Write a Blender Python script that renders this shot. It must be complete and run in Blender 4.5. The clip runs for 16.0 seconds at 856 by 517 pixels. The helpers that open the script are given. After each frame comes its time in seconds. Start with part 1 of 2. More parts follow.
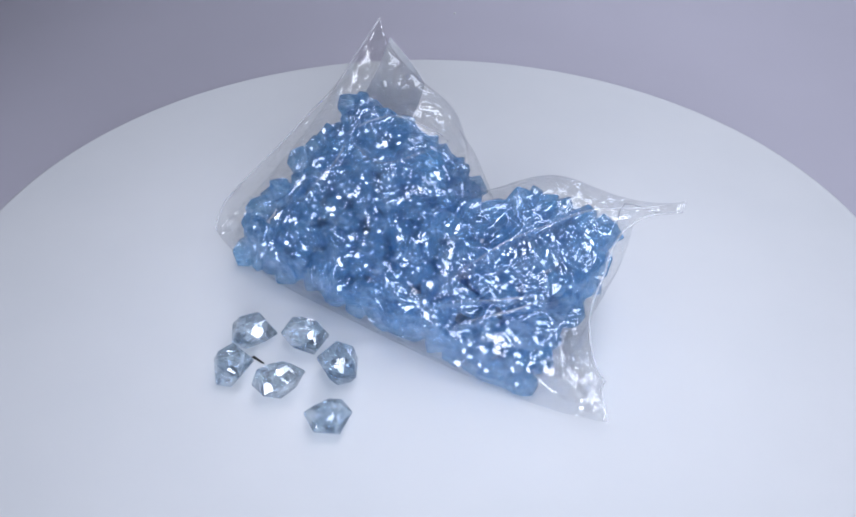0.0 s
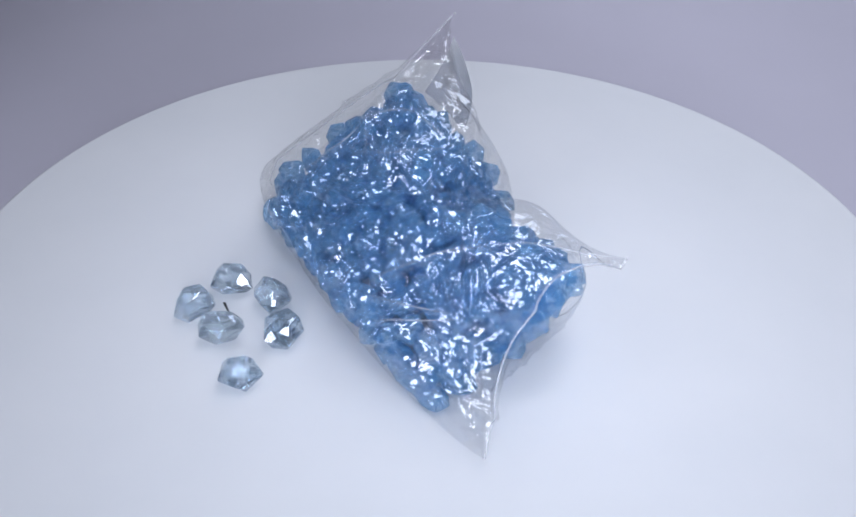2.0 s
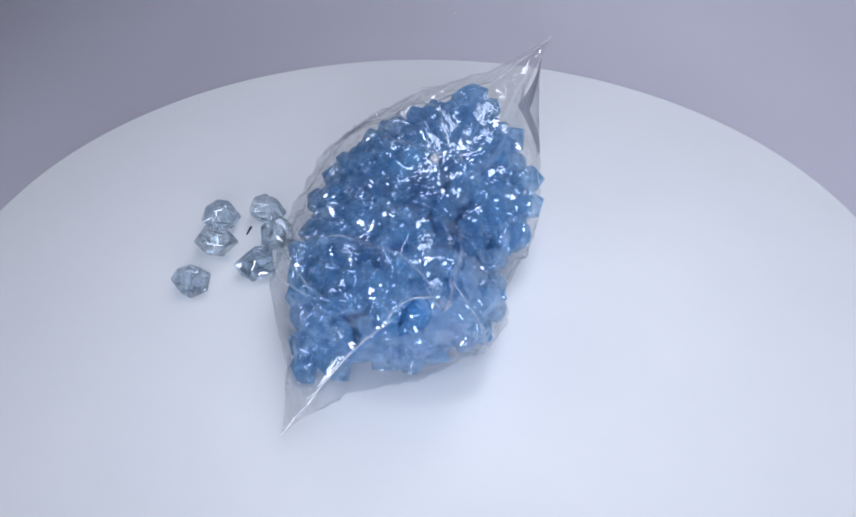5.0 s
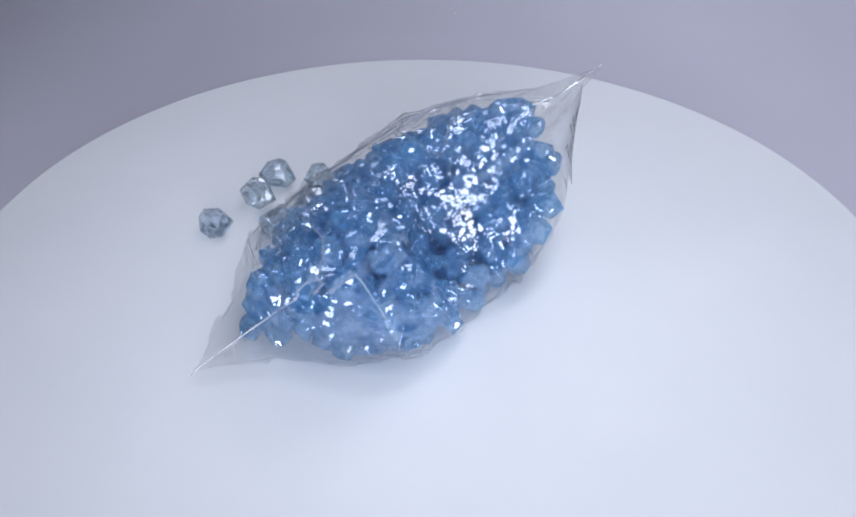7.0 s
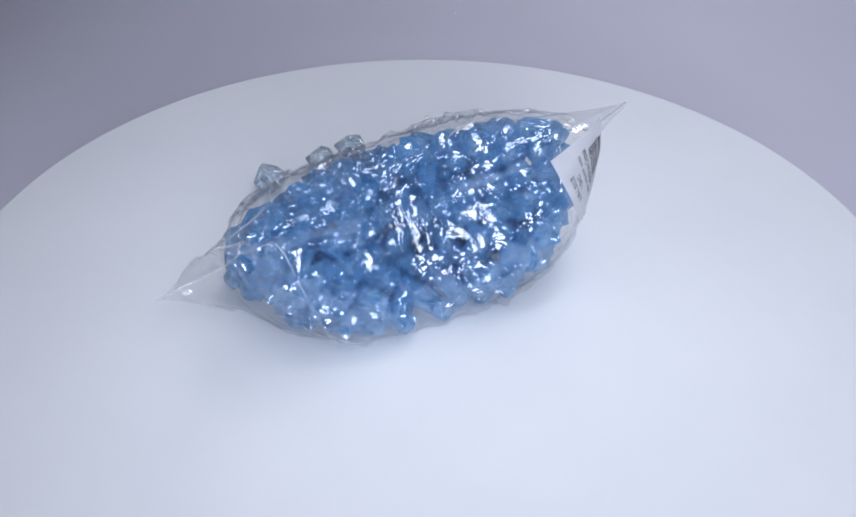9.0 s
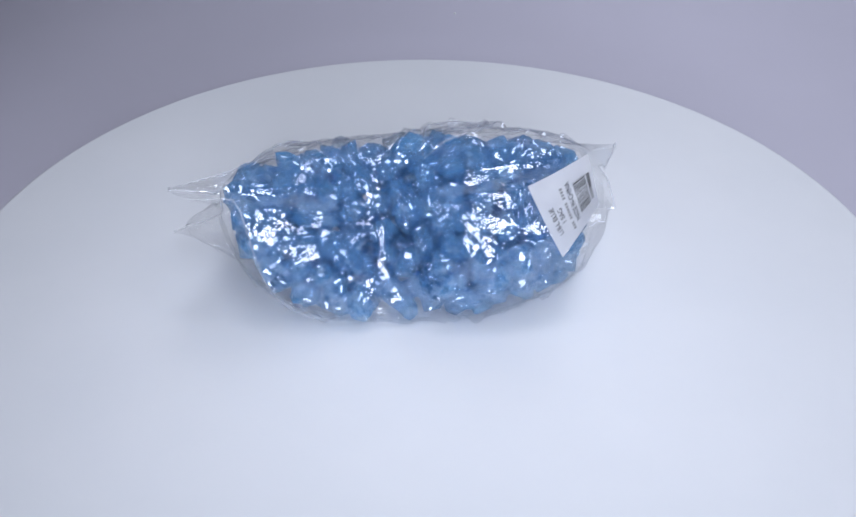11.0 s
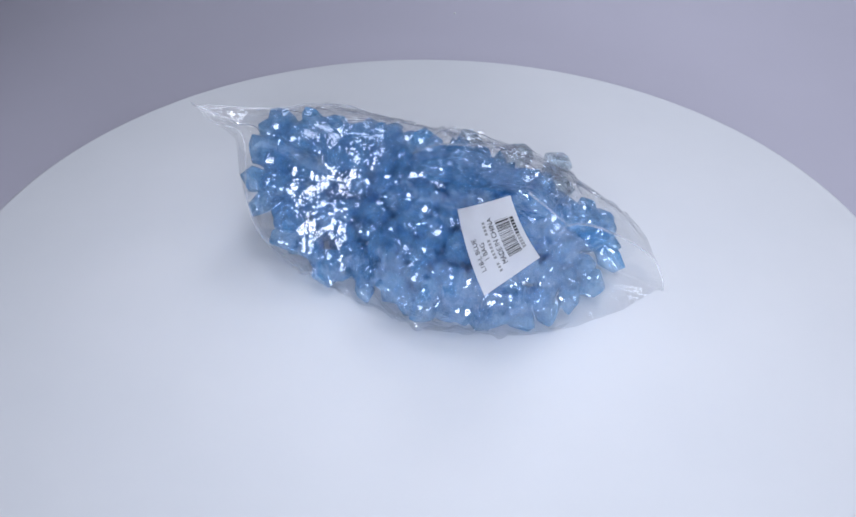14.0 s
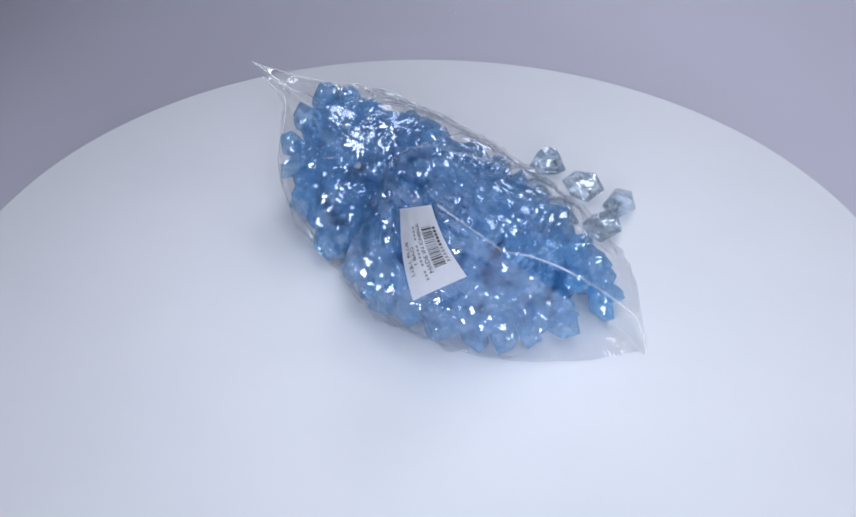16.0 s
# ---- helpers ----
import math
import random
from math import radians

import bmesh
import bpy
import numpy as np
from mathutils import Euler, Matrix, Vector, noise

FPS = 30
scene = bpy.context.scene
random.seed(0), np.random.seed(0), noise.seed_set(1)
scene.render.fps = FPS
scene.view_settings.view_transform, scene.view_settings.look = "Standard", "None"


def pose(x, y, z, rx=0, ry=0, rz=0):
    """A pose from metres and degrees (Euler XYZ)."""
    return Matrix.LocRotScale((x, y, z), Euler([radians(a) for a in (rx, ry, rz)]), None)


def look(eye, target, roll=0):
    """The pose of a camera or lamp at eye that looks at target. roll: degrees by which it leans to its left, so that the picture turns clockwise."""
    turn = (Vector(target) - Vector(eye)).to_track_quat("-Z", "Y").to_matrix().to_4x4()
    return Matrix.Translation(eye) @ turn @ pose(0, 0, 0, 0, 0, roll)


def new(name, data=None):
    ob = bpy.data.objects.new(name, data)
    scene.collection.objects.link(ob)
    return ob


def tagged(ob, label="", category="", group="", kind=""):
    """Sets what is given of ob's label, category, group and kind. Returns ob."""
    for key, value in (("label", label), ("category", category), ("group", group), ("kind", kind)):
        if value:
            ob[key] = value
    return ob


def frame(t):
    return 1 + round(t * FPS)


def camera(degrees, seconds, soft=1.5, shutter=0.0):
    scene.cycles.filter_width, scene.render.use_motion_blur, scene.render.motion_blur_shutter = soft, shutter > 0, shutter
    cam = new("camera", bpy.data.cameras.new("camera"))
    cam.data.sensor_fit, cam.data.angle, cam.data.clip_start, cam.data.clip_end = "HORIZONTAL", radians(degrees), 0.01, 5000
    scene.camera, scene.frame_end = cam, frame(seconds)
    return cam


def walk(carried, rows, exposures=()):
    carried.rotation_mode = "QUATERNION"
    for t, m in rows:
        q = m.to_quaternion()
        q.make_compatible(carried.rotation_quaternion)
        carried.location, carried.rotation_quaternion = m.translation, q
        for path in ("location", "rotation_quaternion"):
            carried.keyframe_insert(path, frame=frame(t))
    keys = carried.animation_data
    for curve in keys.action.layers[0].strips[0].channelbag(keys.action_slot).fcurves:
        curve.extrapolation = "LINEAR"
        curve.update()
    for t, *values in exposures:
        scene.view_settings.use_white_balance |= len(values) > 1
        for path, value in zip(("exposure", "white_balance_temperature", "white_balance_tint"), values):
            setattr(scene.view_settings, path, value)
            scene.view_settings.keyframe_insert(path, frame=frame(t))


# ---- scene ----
scene.cycles.max_bounces, scene.cycles.transmission_bounces, scene.cycles.transparent_max_bounces = 24, 24, 48
cam = camera(43.65, 16.0, soft=1.6)
EYE = Vector((0.0, -0.5, 0.3866))
AIM = EYE + Vector((-0.0003, math.cos(radians(36.92)), -math.sin(radians(36.92))))
walk(cam, [(0.0, look(EYE, AIM, 0.565)), (16.0, look(EYE, AIM, 0.565))])

# ---- light ----
world = bpy.data.worlds.new("world")
world.use_nodes = True
world.node_tree.nodes["Background"].inputs["Color"].default_value = (0.80, 0.86, 1.0, 1)
world.node_tree.nodes["Background"].inputs["Strength"].default_value = 0.25
scene.world = world
scene.view_settings.exposure = 0.0


def softbox(name, eye, target, sx, sy, watts, colour, beam=180):
    data = bpy.data.lights.new(name, "AREA")
    data.shape, data.size, data.size_y = "RECTANGLE", sx, sy
    data.energy, data.color, data.spread = watts, colour, radians(beam)
    ob = new(name, data)
    ob.matrix_world = look(eye, target)
    return ob


LED = (0.785, 0.845, 1.0)
# fill added to brighten the paper sweep; no lamp is known there
softbox("backdrop_fill", (0.45, 0.78, 1.25), (0.40, 0.78, -0.07), 0.9, 0.5, 4.6, LED, 110)
softbox("led_panel_front", (0.12, -0.44, 0.68), (0.05, -0.07, 0.0), 0.36, 0.16, 0.33, LED, 76)
# two side lamps added for glints on film and crystals
softbox("glint_fill_right", (0.62, -0.20, 0.72), (0.0, 0.0, 0.03), 0.10, 0.36, 0.15, LED, 76)
softbox("glint_fill_left", (-0.60, -0.22, 0.62), (0.0, 0.0, 0.05), 0.07, 0.30, 0.13, LED, 80)
# two fills added behind the viewpoint to lift the bag's front and its glints
softbox("front_fill", (0.10, -1.05, 0.64), (0.03, 0.0, 0.03), 0.60, 0.24, 0.56, LED, 56)
softbox("low_front_fill", (0.08, -1.15, 0.34), (0.03, 0.0, 0.05), 0.70, 0.20, 1.15, LED, 60)
softbox("led_panel_top", (0.06, -0.10, 0.98), (0.03, -0.02, 0.0), 0.34, 0.16, 0.38, LED, 70)


# ---- materials ----
def material(name):
    mat = bpy.data.materials.new(name)
    mat.use_nodes = True
    nodes, links = mat.node_tree.nodes, mat.node_tree.links
    return mat, nodes, links, nodes["Principled BSDF"]


def ramp(nodes, links, source, low, high, a=0.3, b=0.7):
    r = nodes.new("ShaderNodeValToRGB")
    r.color_ramp.elements[0].position, r.color_ramp.elements[0].color = a, (*low, 1)
    r.color_ramp.elements[1].position, r.color_ramp.elements[1].color = b, (*high, 1)
    links.new(source, r.inputs["Fac"])
    return r.outputs["Color"]


def noise_node(nodes, links, scale, detail=4, rough=0.55, space="Object"):
    co = nodes.new("ShaderNodeTexCoord")
    n = nodes.new("ShaderNodeTexNoise")
    n.inputs["Scale"].default_value, n.inputs["Detail"].default_value = scale, detail
    n.inputs["Roughness"].default_value = rough
    links.new(co.outputs[space], n.inputs["Vector"])
    return n.outputs["Fac"]


def bump(nodes, links, source, strength, distance, target):
    b = nodes.new("ShaderNodeBump")
    b.inputs["Strength"].default_value, b.inputs["Distance"].default_value = strength, distance
    links.new(source, b.inputs["Height"])
    links.new(b.outputs["Normal"], target.inputs["Normal"])
    return b


def mat_disc():
    mat, nodes, links, bsdf = material("matt_white_laminate")
    links.new(ramp(nodes, links, noise_node(nodes, links, 9), (0.695, 0.70, 0.712), (0.73, 0.73, 0.738)), bsdf.inputs["Base Color"])
    bsdf.inputs["Roughness"].default_value = 0.62
    bsdf.inputs["Specular IOR Level"].default_value = 0.25
    bump(nodes, links, noise_node(nodes, links, 900, 2), 0.05, 0.0004, bsdf)
    return mat


def mat_backdrop():
    mat, nodes, links, bsdf = material("lavender_grey_paper")
    links.new(ramp(nodes, links, noise_node(nodes, links, 2.2), (0.58, 0.555, 0.63), (0.62, 0.59, 0.67)), bsdf.inputs["Base Color"])
    bsdf.inputs["Roughness"].default_value = 0.85
    bsdf.inputs["Specular IOR Level"].default_value = 0.15
    bump(nodes, links, noise_node(nodes, links, 500, 3), 0.08, 0.0005, bsdf)
    return mat


def shards(nodes, links, scale, tilt, vector=None):
    """A normal that leans another way on each small flat shard of the surface."""
    cells, geo = nodes.new("ShaderNodeTexVoronoi"), nodes.new("ShaderNodeNewGeometry")
    cells.inputs["Scale"].default_value = scale
    if vector is None:
        co, info, shift = nodes.new("ShaderNodeTexCoord"), nodes.new("ShaderNodeObjectInfo"), nodes.new("ShaderNodeVectorMath")
        links.new(co.outputs["Object"], shift.inputs[0])
        links.new(info.outputs["Random"], shift.inputs[1])
        vector = shift.outputs[0]
    links.new(vector, cells.inputs["Vector"])
    centred, lean, unit = (nodes.new("ShaderNodeVectorMath") for _ in range(3))
    centred.operation, centred.inputs[1].default_value = "SUBTRACT", (0.5, 0.5, 0.5)
    links.new(cells.outputs["Color"], centred.inputs[0])
    lean.operation, lean.inputs[1].default_value = "MULTIPLY_ADD", (tilt, tilt, tilt)
    links.new(centred.outputs[0], lean.inputs[0])
    links.new(geo.outputs["Normal"], lean.inputs[2])
    unit.operation = "NORMALIZE"
    links.new(lean.outputs[0], unit.inputs[0])
    return unit.outputs[0]


def mat_crystal(name, tint_low, tint_high, straight, scatter_share, glint, tilt=0.75):
    """Clear acrylic: glass, a share of light that goes straight through, and a diffuse share standing in for scattered
    light.
    """
    mat, nodes, links, bsdf = material(name)
    info = nodes.new("ShaderNodeObjectInfo")
    links.new(ramp(nodes, links, info.outputs["Random"], tint_low, tint_high, 0.0, 1.0), bsdf.inputs["Base Color"])
    bsdf.inputs["Transmission Weight"].default_value = 1.0
    bsdf.inputs["IOR"].default_value = 1.49
    bsdf.inputs["Roughness"].default_value = 0.0
    clear, body, glow = nodes.new("ShaderNodeBsdfTransparent"), nodes.new("ShaderNodeBsdfDiffuse"), nodes.new("ShaderNodeBsdfTranslucent")
    clear.inputs["Color"].default_value = (*[(c + 1) / 2 for c in tint_low], 1)
    body.inputs["Color"].default_value = glow.inputs["Color"].default_value = (0.28, 0.64, 1.0, 1)
    mix, scatter, with_scatter = nodes.new("ShaderNodeMixShader"), nodes.new("ShaderNodeMixShader"), nodes.new("ShaderNodeMixShader")
    mix.inputs["Fac"].default_value, with_scatter.inputs["Fac"].default_value = straight, scatter_share
    links.new(bsdf.outputs[0], mix.inputs[1])
    links.new(clear.outputs[0], mix.inputs[2])
    links.new(body.outputs[0], scatter.inputs[1])
    links.new(glow.outputs[0], scatter.inputs[2])
    # polished facets: a sharp glint, stronger at a glance
    gloss, shine = nodes.new("ShaderNodeBsdfGlossy"), nodes.new("ShaderNodeMixShader")
    gloss.inputs["Roughness"].default_value = 0.04
    facing, power, scaled = nodes.new("ShaderNodeLayerWeight"), nodes.new("ShaderNodeMath"), nodes.new("ShaderNodeMath")
    power.operation, power.inputs[1].default_value = "POWER", 3.0
    scaled.operation, scaled.inputs[1].default_value, scaled.inputs[2].default_value = "MULTIPLY_ADD", 0.3, glint
    links.new(facing.outputs["Facing"], power.inputs[0])
    links.new(power.outputs[0], scaled.inputs[0])
    links.new(scaled.outputs[0], shine.inputs["Fac"])
    links.new(mix.outputs[0], shine.inputs[1])
    links.new(gloss.outputs[0], shine.inputs[2])
    links.new(shine.outputs[0], with_scatter.inputs[1])
    facet = shards(nodes, links, 220, tilt)
    for node in (bsdf, gloss, body):
        links.new(facet, node.inputs["Normal"])
    links.new(scatter.outputs[0], with_scatter.inputs[2])
    links.new(with_scatter.outputs[0], nodes["Material Output"].inputs["Surface"])
    return mat


def mat_film():
    mat, nodes, links, bsdf = material("clear_plastic_film")
    nodes.remove(bsdf)
    clear, gloss = nodes.new("ShaderNodeBsdfTransparent"), nodes.new("ShaderNodeBsdfGlossy")
    haze = nodes.new("ShaderNodeBsdfTranslucent")
    haze.inputs["Color"].default_value = (0.93, 0.93, 0.95, 1)
    clear.inputs["Color"].default_value = (0.997, 0.997, 0.997, 1)
    gloss.inputs["Roughness"].default_value = 0.10
    facing, power, scaled = nodes.new("ShaderNodeLayerWeight"), nodes.new("ShaderNodeMath"), nodes.new("ShaderNodeMath")
    facing.inputs["Blend"].default_value = 0.5
    power.operation, power.inputs[1].default_value = "POWER", 3.5
    scaled.operation, scaled.inputs[1].default_value, scaled.inputs[2].default_value = "MULTIPLY_ADD", 0.20, 0.12
    links.new(facing.outputs["Facing"], power.inputs[0])
    links.new(power.outputs[0], scaled.inputs[0])
    veil, skin, out = nodes.new("ShaderNodeMixShader"), nodes.new("ShaderNodeMixShader"), nodes["Material Output"]
    links.new(ramp(nodes, links, noise_node(nodes, links, 40, 5), (0.006,) * 3, (0.032,) * 3), veil.inputs["Fac"])
    links.new(clear.outputs[0], veil.inputs[1])
    front_haze, both = nodes.new("ShaderNodeBsdfDiffuse"), nodes.new("ShaderNodeMixShader")
    front_haze.inputs["Color"].default_value = (0.93, 0.93, 0.95, 1)
    links.new(haze.outputs[0], both.inputs[1])
    links.new(front_haze.outputs[0], both.inputs[2])
    links.new(both.outputs[0], veil.inputs[2])
    links.new(scaled.outputs[0], skin.inputs["Fac"])
    links.new(veil.outputs[0], skin.inputs[1])
    links.new(gloss.outputs[0], skin.inputs[2])
    links.new(skin.outputs[0], out.inputs["Surface"])
    # fine crackle: straight folds between flat facets, over a softer ripple
    co, warp, cells = nodes.new("ShaderNodeTexCoord"), nodes.new("ShaderNodeMixRGB"), nodes.new("ShaderNodeTexVoronoi")
    drift = nodes.new("ShaderNodeTexNoise")
    drift.inputs["Scale"].default_value = 14
    warp.blend_type, warp.inputs["Fac"].default_value = "LINEAR_LIGHT", 0.03
    links.new(co.outputs["Object"], drift.inputs["Vector"])
    links.new(co.outputs["Object"], warp.inputs[1])
    links.new(drift.outputs["Color"], warp.inputs[2])
    cells.feature, cells.inputs["Scale"].default_value = "F1", 42
    links.new(warp.outputs[0], cells.inputs["Vector"])
    total = nodes.new("ShaderNodeMath")
    total.operation, total.inputs[1].default_value = "MULTIPLY_ADD", 0.6
    links.new(noise_node(nodes, links, 45, 4, 0.6), total.inputs[0])
    links.new(cells.outputs["Distance"], total.inputs[2])
    ripple = bump(nodes, links, total.outputs[0], 0.7, 0.006, gloss)
    links.new(shards(nodes, links, 120, 0.42, warp.outputs[0]), ripple.inputs["Normal"])
    return mat


def mat_edge_glint():
    mat, nodes, links, bsdf = material("welded_edge_and_fold_glint")
    links.new(ramp(nodes, links, noise_node(nodes, links, 60), (0.86, 0.87, 0.90), (0.94, 0.94, 0.96)), bsdf.inputs["Base Color"])
    bsdf.inputs["Roughness"].default_value = 0.12
    bsdf.inputs["IOR"].default_value = 1.5
    bsdf.inputs["Transmission Weight"].default_value = 0.5
    clear, mix = nodes.new("ShaderNodeBsdfTransparent"), nodes.new("ShaderNodeMixShader")
    links.new(ramp(nodes, links, noise_node(nodes, links, 25), (0.3,) * 3, (0.75,) * 3), mix.inputs["Fac"])
    links.new(bsdf.outputs[0], mix.inputs[1])
    links.new(clear.outputs[0], mix.inputs[2])
    links.new(mix.outputs[0], nodes["Material Output"].inputs["Surface"])
    return mat


def mat_dark_screen():
    mat, nodes, links, bsdf = material("grey_dark_screen")
    links.new(ramp(nodes, links, noise_node(nodes, links, 5), (0.13, 0.13, 0.145), (0.18, 0.18, 0.195)), bsdf.inputs["Base Color"])
    bsdf.inputs["Roughness"].default_value = 0.9
    return mat


def mat_grey_board():
    mat, nodes, links, bsdf = material("grey_board")
    links.new(ramp(nodes, links, noise_node(nodes, links, 4), (0.16, 0.16, 0.175), (0.20, 0.20, 0.215)), bsdf.inputs["Base Color"])
    bsdf.inputs["Roughness"].default_value = 0.85
    return mat


def mat_paper():
    mat, nodes, links, bsdf = material("white_label_paper")
    links.new(ramp(nodes, links, noise_node(nodes, links, 120), (0.74, 0.74, 0.76), (0.82, 0.82, 0.83)), bsdf.inputs["Base Color"])
    bsdf.inputs["Roughness"].default_value = 0.55
    thin, mix = nodes.new("ShaderNodeBsdfTranslucent"), nodes.new("ShaderNodeMixShader")
    thin.inputs["Color"].default_value, mix.inputs["Fac"].default_value = (0.85, 0.85, 0.86, 1), 0.55
    links.new(bsdf.outputs[0], mix.inputs[1])
    links.new(thin.outputs[0], mix.inputs[2])
    links.new(mix.outputs[0], nodes["Material Output"].inputs["Surface"])
    return mat


def mat_ink(name, v):
    mat, nodes, links, bsdf = material(name)
    links.new(ramp(nodes, links, noise_node(nodes, links, 900), (v * 0.8,) * 3, (v * 1.3,) * 3), bsdf.inputs["Base Color"])
    bsdf.inputs["Roughness"].default_value = 0.6
    return mat


DISC, BACKDROP, FILM, PAPER = mat_disc(), mat_backdrop(), mat_film(), mat_paper()
# one acrylic in two copies: the bagged one has scattered light coloured in
HEAP_LIT_CRYSTAL = mat_crystal("heap_lit_acrylic", (0.60, 0.84, 1.0), (0.80, 0.94, 1.0), 0.62, 0.25, 0.18, 0.95)
PALE_CRYSTAL = mat_crystal("pale_clear_acrylic", (0.70, 0.86, 1.0), (0.88, 0.96, 1.0), 0.42, 0.0, 0.15, 0.7)
EDGE_GLINT = mat_edge_glint()
DARK_SCREEN, BOARD = mat_dark_screen(), mat_grey_board()
INK, GREY_INK = mat_ink("black_thermal_print", 0.03), mat_ink("faded_thermal_print", 0.28)


# ---- building helpers ----
def mesh_from(bm, name, mat, smooth=False):
    me = bpy.data.meshes.new(name)
    bm.normal_update()
    for f in bm.faces:
        f.smooth = smooth
    bm.to_mesh(me)
    bm.free()
    me.materials.append(mat)
    return me


def part(name, bm, mat, parent=None, label="", smooth=False):
    ob = new(name, mesh_from(bm, name, mat, smooth))
    ob.parent = parent
    return tagged(ob, label)


def lathe(profile, steps):
    """A turned body from (radius, height) pairs, closed at the axis."""
    bm = bmesh.new()
    rings = []
    for r, z in profile:
        if r == 0:
            rings.append([bm.verts.new((0, 0, z))])
        else:
            rings.append([bm.verts.new((r * math.cos(2 * math.pi * i / steps), r * math.sin(2 * math.pi * i / steps), z)) for i in range(steps)])
    for low, high in zip(rings, rings[1:]):
        for i in range(steps):
            j = (i + 1) % steps
            quad = [low[i % len(low)], low[j % len(low)], high[j % len(high)], high[i % len(high)]]
            bm.faces.new(list(dict.fromkeys(quad)))
    bmesh.ops.recalc_face_normals(bm, faces=bm.faces)
    return bm


# ---- setting ----
def build_setting():
    # paper sweep: flat, then curving up behind the turntable
    bm = bmesh.new()
    line = [(-1.25, -0.075), (0.9, -0.075)]
    line += [(0.9 + 0.5 * math.sin(a), 0.425 - 0.5 * math.cos(a)) for a in np.linspace(0.08, math.pi / 2, 16)]
    line += [(1.4, 1.35)]
    rows = [[bm.verts.new((x, y, z)) for x in (-1.0, 1.0)] for y, z in line]
    for a, b in zip(rows, rows[1:]):
        bm.faces.new((a[0], a[1], b[1], b[0]))
    back = bmesh.ops.extrude_face_region(bm, geom=list(bm.faces))
    for v in [g for g in back["geom"] if isinstance(g, bmesh.types.BMVert)]:
        v.co += Vector((0, 0.01, -0.01))
    bmesh.ops.recalc_face_normals(bm, faces=bm.faces)
    ob = part("backdrop", bm, BACKDROP, smooth=False)
    tagged(ob, "plain lavender-grey paper sweep behind the turntable", "backdrop", kind="structure")
    # unseen boards and ceiling round the set, added dark to keep reflections down
    for name, low, high in (("unseen_wall_left", (-1.06, -1.25, -0.1), (-1.0, 1.4, 1.35)), ("unseen_wall_right", (1.0, -1.25, -0.1), (1.06, 1.4, 1.35)),
                            ("unseen_wall_rear", (-1.06, -1.31, -0.1), (1.06, -1.25, 1.35)), ("ceiling", (-1.06, -1.31, 1.35), (1.06, 1.42, 1.41))):
        bm = bmesh.new()
        bmesh.ops.create_cube(bm, size=1)
        for v in bm.verts:
            v.co = [low[k] if v.co[k] < 0 else high[k] for k in range(3)]
        mat, words = {"unseen_wall_rear": (DARK_SCREEN, "unseen charcoal screen added to darken reflections")}.get(
            name, (BOARD, "unseen plain grey board added to keep reflections dark"))
        tagged(part(name, bm, mat), words, "ceiling" if name == "ceiling" else "wall", kind="structure")


def build_turntable():
    base = new("turntable")
    tagged(base, "round matt white turntable with a smooth bare top", "turntable")
    part("disc", lathe([(0, 0), (0.2792, 0), (0.2806, -0.0006), (0.2812, -0.002), (0.2812, -0.016), (0.279, -0.018), (0, -0.018)], 256), DISC, base)
    part("foot", lathe([(0, -0.0185), (0.11, -0.0185), (0.112, -0.03), (0.15, -0.068), (0.15, -0.075), (0, -0.075)], 96), DISC, base, "round white plastic foot")
    return base


# ---- crystals ----
def crystal_mesh(seed, mat):
    """An irregular rock of clear acrylic: a flat table, a ragged zigzag girdle and a smaller base, 26 mm across."""
    rnd = random.Random(seed)
    bm = bmesh.new()
    sides = rnd.choice((5, 6, 6))
    long, wide = rnd.uniform(1.02, 1.18), rnd.uniform(0.80, 0.94)
    twist = rnd.uniform(0, 1)
    lean = Vector((rnd.uniform(-0.25, 0.25), rnd.uniform(-0.25, 0.25)))
    step = 2 * math.pi / sides
    for i in range(sides):
        a = step * (i + rnd.uniform(-0.14, 0.14)) + twist
        rim = rnd.uniform(0.90, 1.08)
        girdle = rnd.uniform(0.0, 0.22) if i % 2 else rnd.uniform(-0.26, -0.06)
        ring = [(rim * rnd.uniform(0.52, 0.62), 0.0, 0.62), (rim, 0.0, girdle)]
        if i % 2 == 0:
            ring.append((rnd.uniform(0.45, 0.62), 0.3 * step, -0.64))
        for r, turn, z in ring:
            x, y = r * math.cos(a + turn) * long, r * math.sin(a + turn) * wide
            bm.verts.new(Vector((x, y, z + (lean.x * x + lean.y * y if z > 0.6 else 0))) * 0.0130)
    bmesh.ops.convex_hull(bm, input=bm.verts)
    bmesh.ops.dissolve_limit(bm, angle_limit=radians(5), verts=bm.verts, edges=bm.edges)
    bmesh.ops.bevel(bm, geom=list(bm.edges), offset=0.0005, segments=1, affect="EDGES", profile=0.5)
    # the largest faces are moulded slightly hollow
    bm.normal_update()
    for f in sorted(bm.faces, key=lambda f: -f.calc_area())[:2]:
        bmesh.ops.inset_individual(bm, faces=[f], thickness=0.0013, depth=-0.0011)
    bmesh.ops.recalc_face_normals(bm, faces=bm.faces)
    return mesh_from(bm, "crystal", mat)


CRYSTALS = [crystal_mesh(s, HEAP_LIT_CRYSTAL) for s in range(10)]
PALE = [crystal_mesh(s, PALE_CRYSTAL) for s in (3, 11, 2, 13, 14, 15)]

# where the bag's own frame lies on the turntable: u along its lower seam, v across it, z up; one unit is half a metre
UNIT = 0.5
E_U, E_V = Vector((0.8083, -0.5888, 0)), Vector((0.5888, 0.8083, 0))
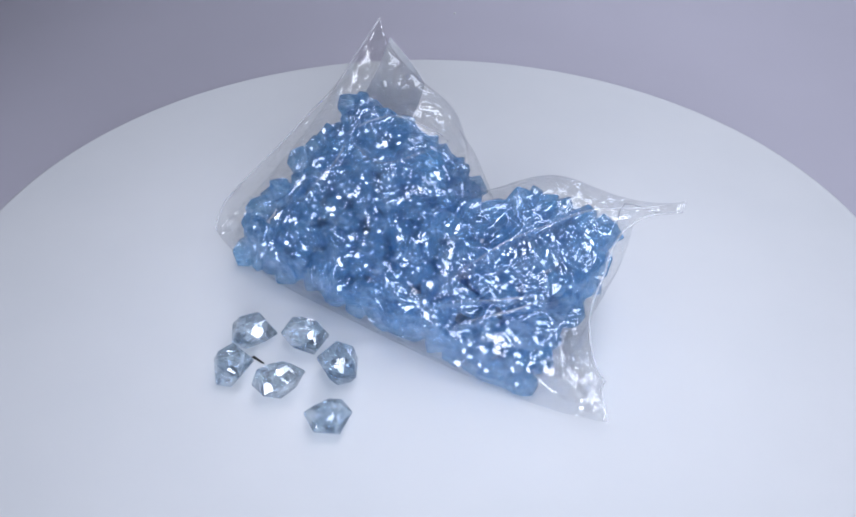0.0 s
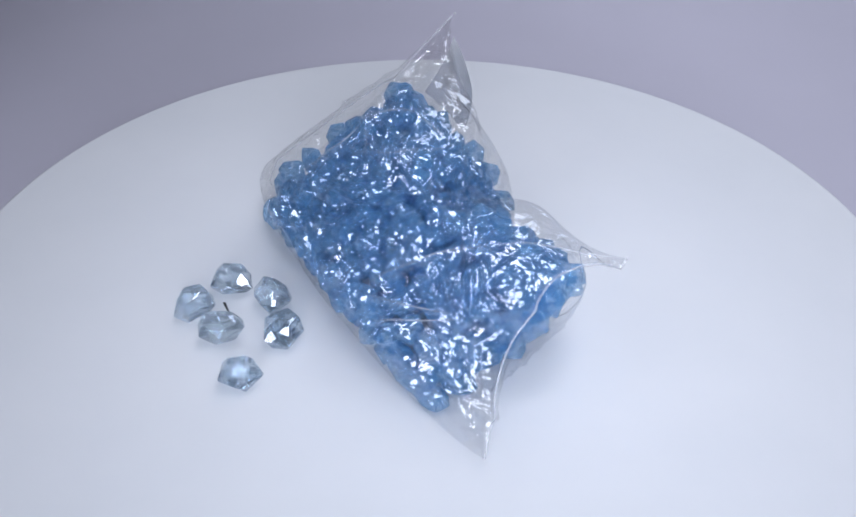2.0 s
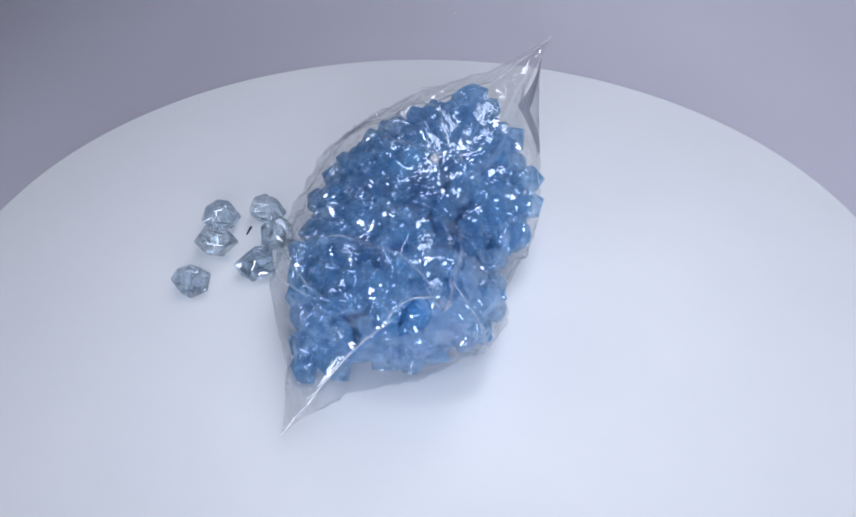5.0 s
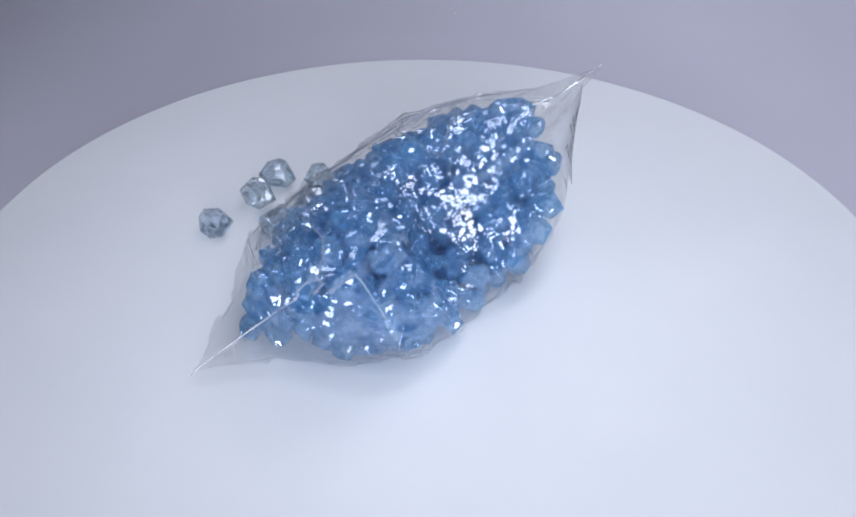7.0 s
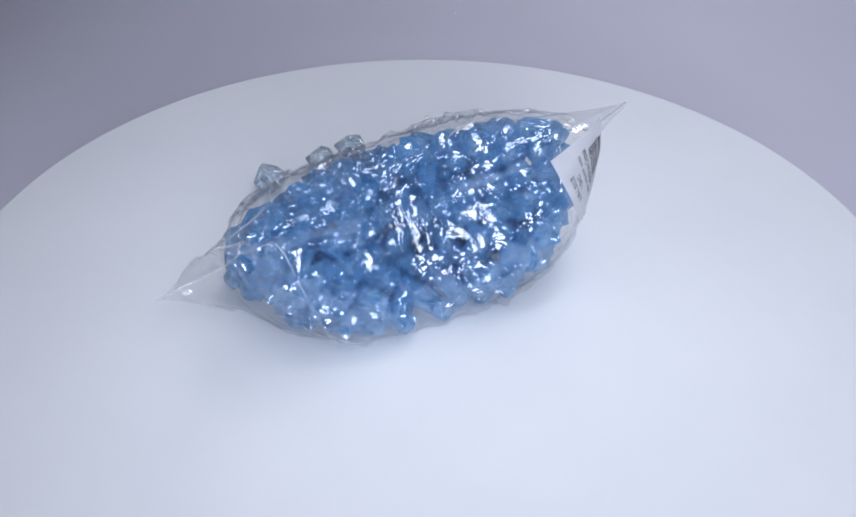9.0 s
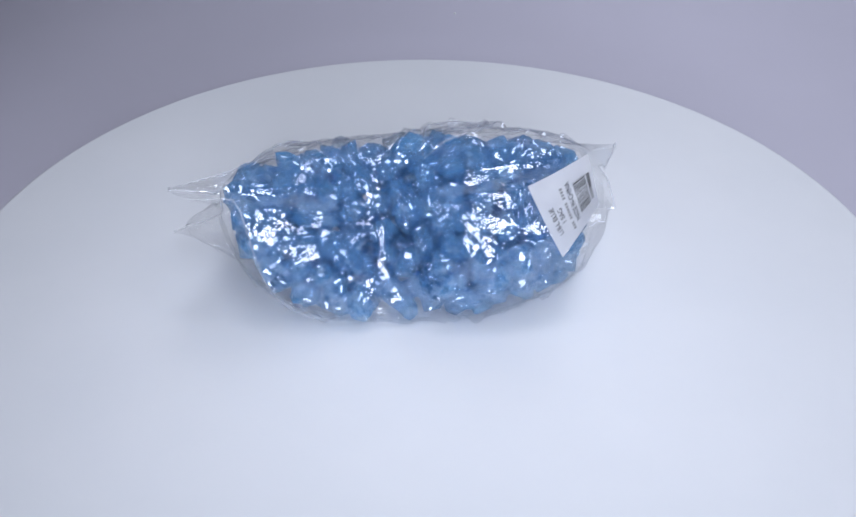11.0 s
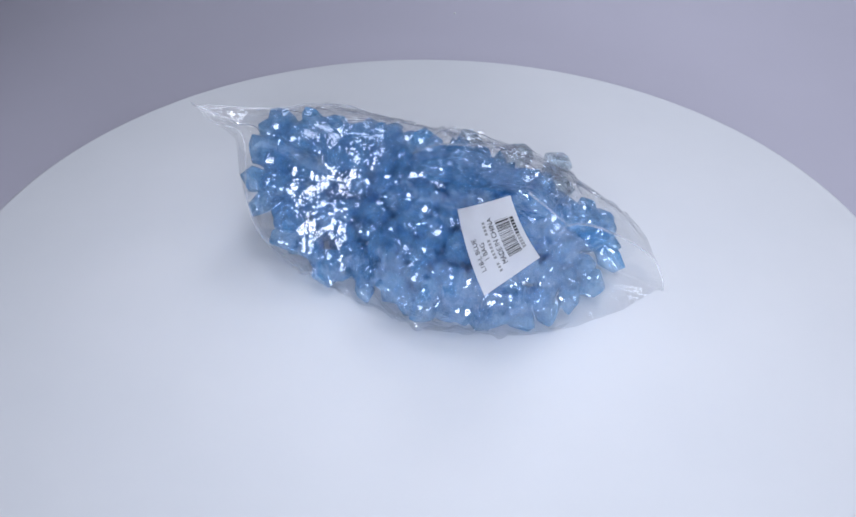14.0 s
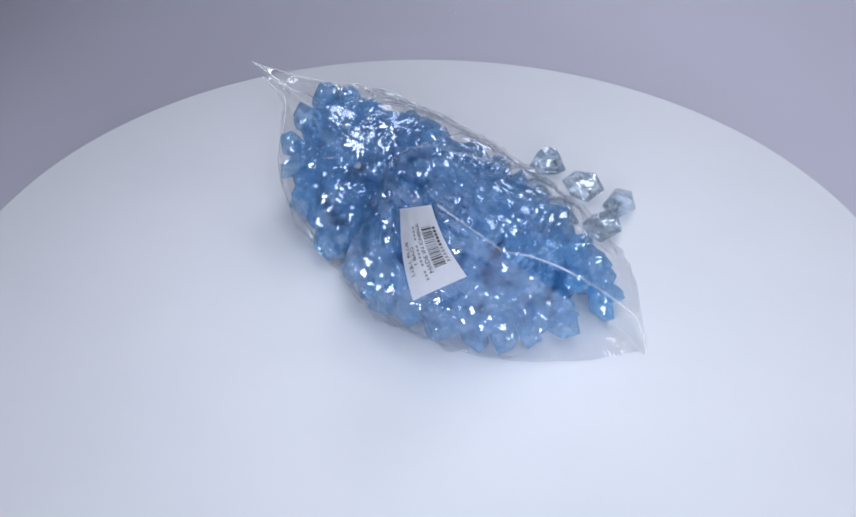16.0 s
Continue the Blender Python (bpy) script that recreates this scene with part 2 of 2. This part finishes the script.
CORNER_D, CORNER_B = Vector((-0.258, -0.091, 0.004)), Vector((0.297, -0.105, 0.018))
CORNER_A, CORNER_C = Vector((0.274, 0.056, 0.183)), Vector((-0.165, 0.123, 0.234))
FACE = Vector((0, -0.72, 0.69)).normalized()


def place(q):
    return (E_U * q.x + E_V * q.y + Vector((0, 0, q.z))) * UNIT


def sheet(a, b):
    """The middle surface of the bag between its four seams."""
    return (CORNER_D * (1 - a) + CORNER_B * a) * (1 - b) + (CORNER_C * (1 - a) + CORNER_A * a) * b


def hump(x, power, root):
    return max(0.0, 1 - abs(x) ** power) ** root


def fill_top(a):
    return 0.80 - 0.20 * math.exp(-((a - 0.54) / 0.12) ** 2)


def depth_front(a, b):
    k = hump((a - 0.445 - 0.06 * (b - 0.4)) / 0.435, 2.8, 0.55)
    return k * (0.083 - 0.05 * b * b) * hump(max(0, b - 0.1) / (fill_top(a) - 0.1), 5, 0.5)


def depth_back(a, b):
    k = hump((a - 0.46 - 0.05 * (b - 0.4)) / 0.425, 2.8, 0.55)
    return k * 0.132 * (1 - 0.9 * (b - 0.52) ** 2) * hump(max(0, b - 0.3) / (fill_top(a) + 0.02 - 0.3), 5, 0.5)


def envelope(a, b, side):
    """How far the film stands off the middle surface, without its creases."""
    spread = hump(2 * a - 1, 2.2, 0.62) * hump(2 * b - 1, 3.0, 0.6)
    if side > 0:
        return max(depth_front(a, b), 0.072 * spread * (1 - 0.3 * b))
    return max(depth_back(a, b), 0.085 * spread * (1 - 0.5 * b))


def sheet_coords(q):
    """Where a point lies over the bag's middle surface: a, b and the height over it."""
    a, b = 0.5, 0.5
    for _ in range(12):
        base = sheet(a, b)
        d = q - base
        da, db = sheet(a + 0.01, b) - base, sheet(a, b + 0.01) - base
        m = Matrix((da * 100, db * 100, FACE)).transposed()
        s = m.inverted() @ d
        a, b = min(1.2, max(-0.2, a + s.x)), min(1.2, max(-0.2, b + s.y))
    return a, b, (q - sheet(a, b)).dot(FACE)


# the label's corners: its top and bottom edge on the bag's back
LABEL_TL, LABEL_TR = Vector((-0.009, 0.1308, 0.1801)) * UNIT, Vector((-0.0507, 0.1713, 0.2191)) * UNIT
LABEL_BL, LABEL_BR = Vector((-0.0322, 0.1665, 0.0967)) * UNIT, Vector((-0.0863, 0.1673, 0.1396)) * UNIT
LABEL_OUT = (LABEL_TR - LABEL_BL).cross(LABEL_TL - LABEL_BL).normalized()
if LABEL_OUT.y < 0:
    LABEL_OUT.negate()


def label_point(s, t, lift=0.0):
    """s across the label's short side, t down its long side."""
    p = (LABEL_TL * (1 - s) + LABEL_TR * s) * (1 - t) + (LABEL_BL * (1 - s) + LABEL_BR * s) * t
    return p + LABEL_OUT * (lift + 0.0022 * math.sin(math.pi * t) + 0.0012 * math.sin(math.pi * s) + 0.0016)


def over_label(p):
    """How far a point of the bag stands out past the label, or nothing where the label is not over it."""
    across, down = LABEL_TR - LABEL_TL, LABEL_BL - LABEL_TL
    d = p - LABEL_TL
    m = Matrix((across, down, LABEL_OUT)).transposed().inverted() @ d
    if -0.12 < m.x < 1.12 and -0.1 < m.y < 1.1:
        return (p - label_point(min(1, max(0, m.x)), min(1, max(0, m.y)))).dot(LABEL_OUT)
    return None


# long folds in the film, as lines over the front and the back sheet
FOLDS = {
    1: [[(0.98, 0.96), (0.82, 0.74), (0.77, 0.61), (0.72, 0.47), (0.68, 0.31), (0.655, 0.2), (0.656, 0.125)], [(0.66, 0.14), (0.76, 0.26), (0.856, 0.4)],
        [(0.71, 0.09), (0.77, 0.21), (0.85, 0.39)], [(0.244, 0.54), (0.26, 0.64), (0.305, 0.71), (0.435, 0.73), (0.415, 0.56), (0.37, 0.5), (0.244, 0.54)],
        [(0.274, 0.26), (0.283, 0.43), (0.243, 0.59)], [(0.4, 0.9), (0.55, 0.8)], [(0.9, 0.1), (0.97, 0.04)], [(0.2, 0.9), (0.3, 0.8), (0.42, 0.86)]],
    -1: [[(0.98, 0.91), (0.86, 0.87), (0.744, 0.48), (0.55, 0.23), (0.45, 0.1)], [(0.585, 0.9), (0.55, 0.7), (0.526, 0.8), (0.447, 0.9)],
         [(0.92, 0.95), (0.76, 0.85), (0.55, 0.72), (0.42, 0.6), (0.3, 0.4)], [(0.46, 0.85), (0.44, 0.66), (0.36, 0.76)], [(0.2, 0.3), (0.35, 0.2), (0.5, 0.12)],
         [(0.15, 0.6), (0.2, 0.35), (0.12, 0.2)], [(0.7, 0.8), (0.62, 0.55), (0.5, 0.45)]],
}


def fold_height(a, b, side):
    """How far the nearest fold lifts the film here: a thin rounded ridge that fades at its ends."""
    best = 1.0
    x, y = a * 0.55, b * 0.33
    for line in FOLDS[side]:
        for (a0, b0), (a1, b1) in zip(line, line[1:]):
            x0, y0, dx, dy = a0 * 0.55, b0 * 0.33, (a1 - a0) * 0.55, (b1 - b0) * 0.33
            t = min(1.0, max(0.0, ((x - x0) * dx + (y - y0) * dy) / (dx * dx + dy * dy)))
            best = min(best, (x - x0 - t * dx) ** 2 + (y - y0 - t * dy) ** 2)
    return 0.0055 * math.sqrt(max(0.0, 1 - best / 0.0052 ** 2)) if best < 0.0052 ** 2 else 0.0


def build_bag():
    rnd = random.Random(11)
    bag = new("bag_of_crystals")
    tagged(bag, "clear creased plastic bag full of pale blue acrylic crystals", "bag")

    # film: a front and a back sheet that meet in the seams, drawn tight over the crystals, with sharp creases
    na, nb = 280, 180
    skin = {1: [], -1: []}
    for side, name in ((1, "front_film"), (-1, "back_film")):
        bm = bmesh.new()
        grid = []
        for i in range(na + 1):
            a0 = i / na
            col = []
            for j in range(nb + 1):
                b0 = j / nb
                sag = 1 - (0.12 + 0.05 * a0) * hump(2 * a0 - 1, 4, 1) - 0.23 * math.exp(-((a0 - 0.53) / 0.11) ** 2)
                bow = hump((b0 - 0.55) / 0.4, 4, 1) + 0.3 * math.exp(-((b0 - 0.13) / 0.09) ** 2)
                a = a0 - 0.11 * bow * a0 ** 3 + 0.03 * hump(2 * b0 - 1, 2, 1) * (1 - a0) ** 3
                b = b0 * sag - 0.09 * hump(2 * a0 - 1, 4, 1) * (1 - b0) ** 3
                wrap = min(1.0, b0 / 0.12) ** 0.5
                rim = min(1.0, min(a0, 1 - a0, b0, 1 - b0) * 14)
                spread = hump(2 * a0 - 1, 2.2, 0.62) * hump(2 * b0 - 1, 3.0, 0.6)
                if side > 0:
                    h = max(depth_front(a, b) + 0.006 * rim, 0.072 * spread * (1 - 0.3 * b0))
                else:
                    h = max(depth_back(a, b) + 0.006 * rim, 0.085 * spread * (1 - 0.5 * b0))
                q = sheet(a, b)
                flat = Vector((a * 9, b * 6, side * 3.0))
                dist, pts = noise.voronoi(flat)
                dist2, pts = noise.voronoi(flat * 2.3 + Vector((5, 1, 2)))
                crease = min(0.5, dist[1] - dist[0]) * 0.008 + min(0.4, dist2[1] - dist2[0]) * 0.006
                line = noise.noise(Vector((a * 3.1 + b * 1.4, b * 2.2 - a * 2.0, side * 7.0)))
                ridge = 0.005 * math.exp(-(line / 0.035) ** 2) + 0.004 * math.exp(-((dist[1] - dist[0]) / 0.08) ** 2)
                calm = 1 - 0.75 * min(1.0, max(0.0, (b0 - 0.72) / 0.2))
                h += calm * (crease + ridge - 0.003 + fold_height(a + 0.006 * noise.noise(flat * 3), b + 0.01 * noise.noise(flat * 2.5), side)) * rim + 0.0012
                q = q + FACE * (side * h * wrap)
                q.x += 0.004 * noise.noise(flat * 0.6)
                q.z = max(q.z, 0.0015 if side < 0 else 0.003)
                p = place(q)
                if side < 0:
                    out = over_label(p)
                    if out is not None and out > -0.0012:
                        p -= LABEL_OUT * (out + 0.0012)
                col.append(bm.verts.new(p))
                skin[side].append((a, b, p))
            grid.append(col)
        if side > 0:
            edges = [[v.co.copy() for v in line[::3]] for line in (grid[0], grid[-1])]
        for i in range(na):
            for j in range(nb):
                f = (grid[i][j], grid[i + 1][j], grid[i + 1][j + 1], grid[i][j + 1])
                bm.faces.new(f if side > 0 else f[::-1])
        part(name, bm, FILM, bag, "creased clear plastic film", smooth=True)

    # thin whitish tubes along the main folds, standing in for their glints
    fold_glints = []
    for side in (1, -1):
        spots = np.array([(a * 0.55, b * 0.33) for a, b, p in skin[side]])
        for line in FOLDS[side][:5 if side > 0 else 1]:
            run = []
            for (a0, b0), (a1, b1) in zip(line, line[1:]):
                steps = max(2, int(math.hypot((a1 - a0) * 0.55, (b1 - b0) * 0.33) / 0.012))
                for k in range(steps):
                    a, b = a0 + (a1 - a0) * k / steps, b0 + (b1 - b0) * k / steps
                    near = int(np.argmin(((spots - (a * 0.55, b * 0.33)) ** 2).sum(1)))
                    run.append(skin[side][near][2] + (E_V * FACE.y + Vector((0, 0, FACE.z))) * side * 0.0004)
            fold_glints.append([(run[max(k - 1, 0)] + run[k] * 2 + run[min(k + 1, len(run) - 1)]) / 4 for k in range(len(run))])

    # welded seams round the bag, and the painted glint lines on its folds
    for rim in edges + fold_glints:
        bm = bmesh.new()
        last = None
        for k, p in enumerate(rim):
            way = (rim[min(k + 1, len(rim) - 1)] - rim[max(k - 1, 0)]).normalized()
            side_way = way.orthogonal().normalized()
            other = way.cross(side_way)
            ring = [bm.verts.new(p + (side_way * math.cos(w) + other * math.sin(w)) * (0.00055 if rim in edges else 0.00032 * min(1.0, 0.15 + 0.4 * min(k, len(rim) - 1 - k)))) for w in (0, 1.26, 2.51, 3.77, 5.03)]
            if last:
                for w in range(5):
                    bm.faces.new((last[w], last[(w + 1) % 5], ring[(w + 1) % 5], ring[w]))
            last = ring
        bmesh.ops.remove_doubles(bm, verts=bm.verts, dist=1e-6)
        if rim in edges:
            part("seam", bm, EDGE_GLINT, bag, "glossy welded edge of the clear film", smooth=True)
        else:
            part("crease", bm, EDGE_GLINT, bag, "pale line along a crease in the clear film, standing in for its glint", smooth=True)

    # crystals packed under the film: the outer layer first, then the inside
    def slack(q):
        a, b, h = sheet_coords(q)
        if not (0.108 < a < 0.93 and -0.02 < b < fill_top(a)):
            return -1
        front = min(envelope(a - 0.03, b, 1), envelope(a + 0.03, b, 1)) * min(1.0, (b + 0.09) / 0.14) ** 0.5 - 0.011 - h
        return min(front, h + min(envelope(a - 0.03, b, -1), envelope(a + 0.03, b, -1)) - 0.001, fill_top(a) - 0.13 + 0.06 * a - b, 0.825 + 0.05 * b - a)

    centres = []
    for layer in (0, 1):
        for _ in range((60000, 1500)[layer]):
            q = Vector((rnd.uniform(-0.23, 0.25), rnd.uniform(-0.16, 0.15), rnd.uniform(0.013, 0.19)))
            p = place(q)
            if any((p - c).length_squared < 0.0113 ** 2 for c in centres):
                continue
            room = slack(q)
            if room < 0 or (layer == 0 and min(room, q.z - 0.012) > 0.022):
                continue
            out = over_label(p)
            if out is not None and out > -0.008:
                continue
            centres.append(p)
    for p in centres:
        ob = new("crystal", CRYSTALS[rnd.randrange(len(CRYSTALS))])
        ob.parent = bag
        m = Matrix.LocRotScale(p, Euler([rnd.uniform(0, 6.28) for _ in range(3)]), Vector([rnd.uniform(0.56, 0.88) for _ in range(3)]))
        low = min((m @ v.co).z for v in ob.data.vertices)
        if low < 0.0012:
            m.translation.z += 0.0012 - low
        ob.matrix_basis = m

    build_label(bag)
    return bag


def build_label(bag):
    bm = bmesh.new()
    ns, nt = 10, 14
    faces = []
    for lift in (0.0, 0.00025):
        g = [[bm.verts.new(label_point(i / ns, j / nt, lift)) for j in range(nt + 1)] for i in range(ns + 1)]
        faces.append(g)
        for i in range(ns):
            for j in range(nt):
                bm.faces.new((g[i][j], g[i + 1][j], g[i + 1][j + 1], g[i][j + 1]))
    bmesh.ops.recalc_face_normals(bm, faces=bm.faces)
    label = part("label", bm, PAPER, bag, "white paper label with black print and a barcode", smooth=True)

    def patch(s0, s1, t0, t1, name, mat):
        bm = bmesh.new()
        n = max(2, int((t1 - t0) * 14))
        g = [[bm.verts.new(label_point(s0 + (s1 - s0) * i, t0 + (t1 - t0) * j / n, 0.0006)) for j in range(n + 1)] for i in range(2)]
        for j in range(n):
            bm.faces.new((g[0][j], g[1][j], g[1][j + 1], g[0][j + 1]))
        part(name, bm, mat, label)

    def words(text, s, t, size):
        """A line of print that runs up the label's long side from t, its foot towards larger s."""
        curve = bpy.data.curves.new("words", "FONT")
        curve.body, curve.size = text, 1.0
        ob = new("words", curve)
        me = bpy.data.meshes.new_from_object(ob.evaluated_get(bpy.context.evaluated_depsgraph_get()))
        bpy.data.objects.remove(ob)
        long = (LABEL_BL - LABEL_TL).length
        short = (LABEL_TR - LABEL_TL).length
        for v in me.vertices:
            v.co = label_point(s - v.co.y * size / short, t - v.co.x * size * 0.92 / long, 0.0006)
        me.materials.clear()
        me.materials.append(INK)
        new("print", me).parent = label

    words("L18-L BLUE", 0.22, 0.76, 0.0042)
    words("1 BAG", 0.345, 0.66, 0.0042)
    for k in range(15):
        if k not in (3, 10):
            patch(0.412, 0.462, 0.86 - k * 0.044 - 0.03, 0.86 - k * 0.044, "print", GREY_INK)
    words("MADE IN CHINA", 0.595, 0.80, 0.0042)
    rnd = random.Random(4)
    t = 0.25
    while t < 0.76:
        w = rnd.choice((0.006, 0.006, 0.011, 0.018))
        patch(0.64, 0.86, t, t + w, "barcode_bar", GREY_INK if rnd.random() < 0.35 else INK)
        t += w + rnd.choice((0.006, 0.009, 0.014))
    for k in range(11):
        patch(0.885, 0.94, 0.27 + k * 0.044, 0.30 + k * 0.044, "print", INK if k < 6 else GREY_INK)


LOOSE = [(-0.1888, -0.1271, 20), (-0.131, -0.1356, 130), (-0.2005, -0.1827, 75), (-0.1515, -0.2057, 200), (-0.0915, -0.1786, 300), (-0.0974, -0.256, 10)]


def build_loose():
    made = []
    for k, (x, y, turn) in enumerate(LOOSE):
        ob = new("acrylic_crystal", PALE[k])
        tip = (0, 14, -10, 24, -16, 0)[k]
        m = pose(x * UNIT, y * UNIT, 0, tip, tip * 0.6, turn)
        m.translation.z = 0.0003 - min((m @ v.co).z for v in ob.data.vertices)
        ob.matrix_basis = m
        tagged(ob, "loose clear acrylic crystal with a pale blue tint", "crystal", "loose crystals beside the bag")
        made.append(ob)
    return made


def build_fleck():
    """A scrap of white lint on the paper behind the turntable."""
    bm = bmesh.new()
    bmesh.ops.create_icosphere(bm, subdivisions=2, radius=0.0016)
    for v in bm.verts:
        v.co *= 1 + 0.4 * noise.noise(v.co * 900)
        v.co.z = max(v.co.z * 0.5, -0.0004)
    ob = part("lint_fleck", bm, mat_ink("white_lint", 0.7))
    ob.matrix_basis = pose(0.0249, 0.5366, -0.0746)
    return tagged(ob, "tiny white fleck of lint on the lavender-grey paper", "lint")


def build_splinter():
    bm = bmesh.new()
    bmesh.ops.create_cube(bm, size=1)
    for v in bm.verts:
        taper = 0.6 if v.co.x > 0 else 1.0
        v.co = Vector((v.co.x * 0.0085, v.co.y * 0.0016 * taper, v.co.z * 0.0009 * taper))
    bmesh.ops.bevel(bm, geom=list(bm.edges), offset=0.0002, segments=1, affect="EDGES")
    ob = part("splinter", bm, mat_ink("black_plastic", 0.02))
    ob.matrix_basis = pose(-0.18 * UNIT, -0.1554 * UNIT, 0.0005, 0, 0, -40)
    return tagged(ob, "tiny black plastic splinter lying between the crystals", "splinter")


build_setting()
TURNTABLE = build_turntable()
FLECK = build_fleck()
BAG = build_bag()
LOOSE_CRYSTALS = build_loose()
SPLINTER = build_splinter()


def motions():
    # the turntable turns clockwise, seen from above, and carries all that stands on it
    for ob in (TURNTABLE, BAG, SPLINTER, *LOOSE_CRYSTALS):
        first = ob.matrix_basis.copy()
        walk(ob, [(k * 0.5, pose(0, 0, 0, 0, 0, -12.18 * k * 0.5) @ first) for k in range(33)])


motions()
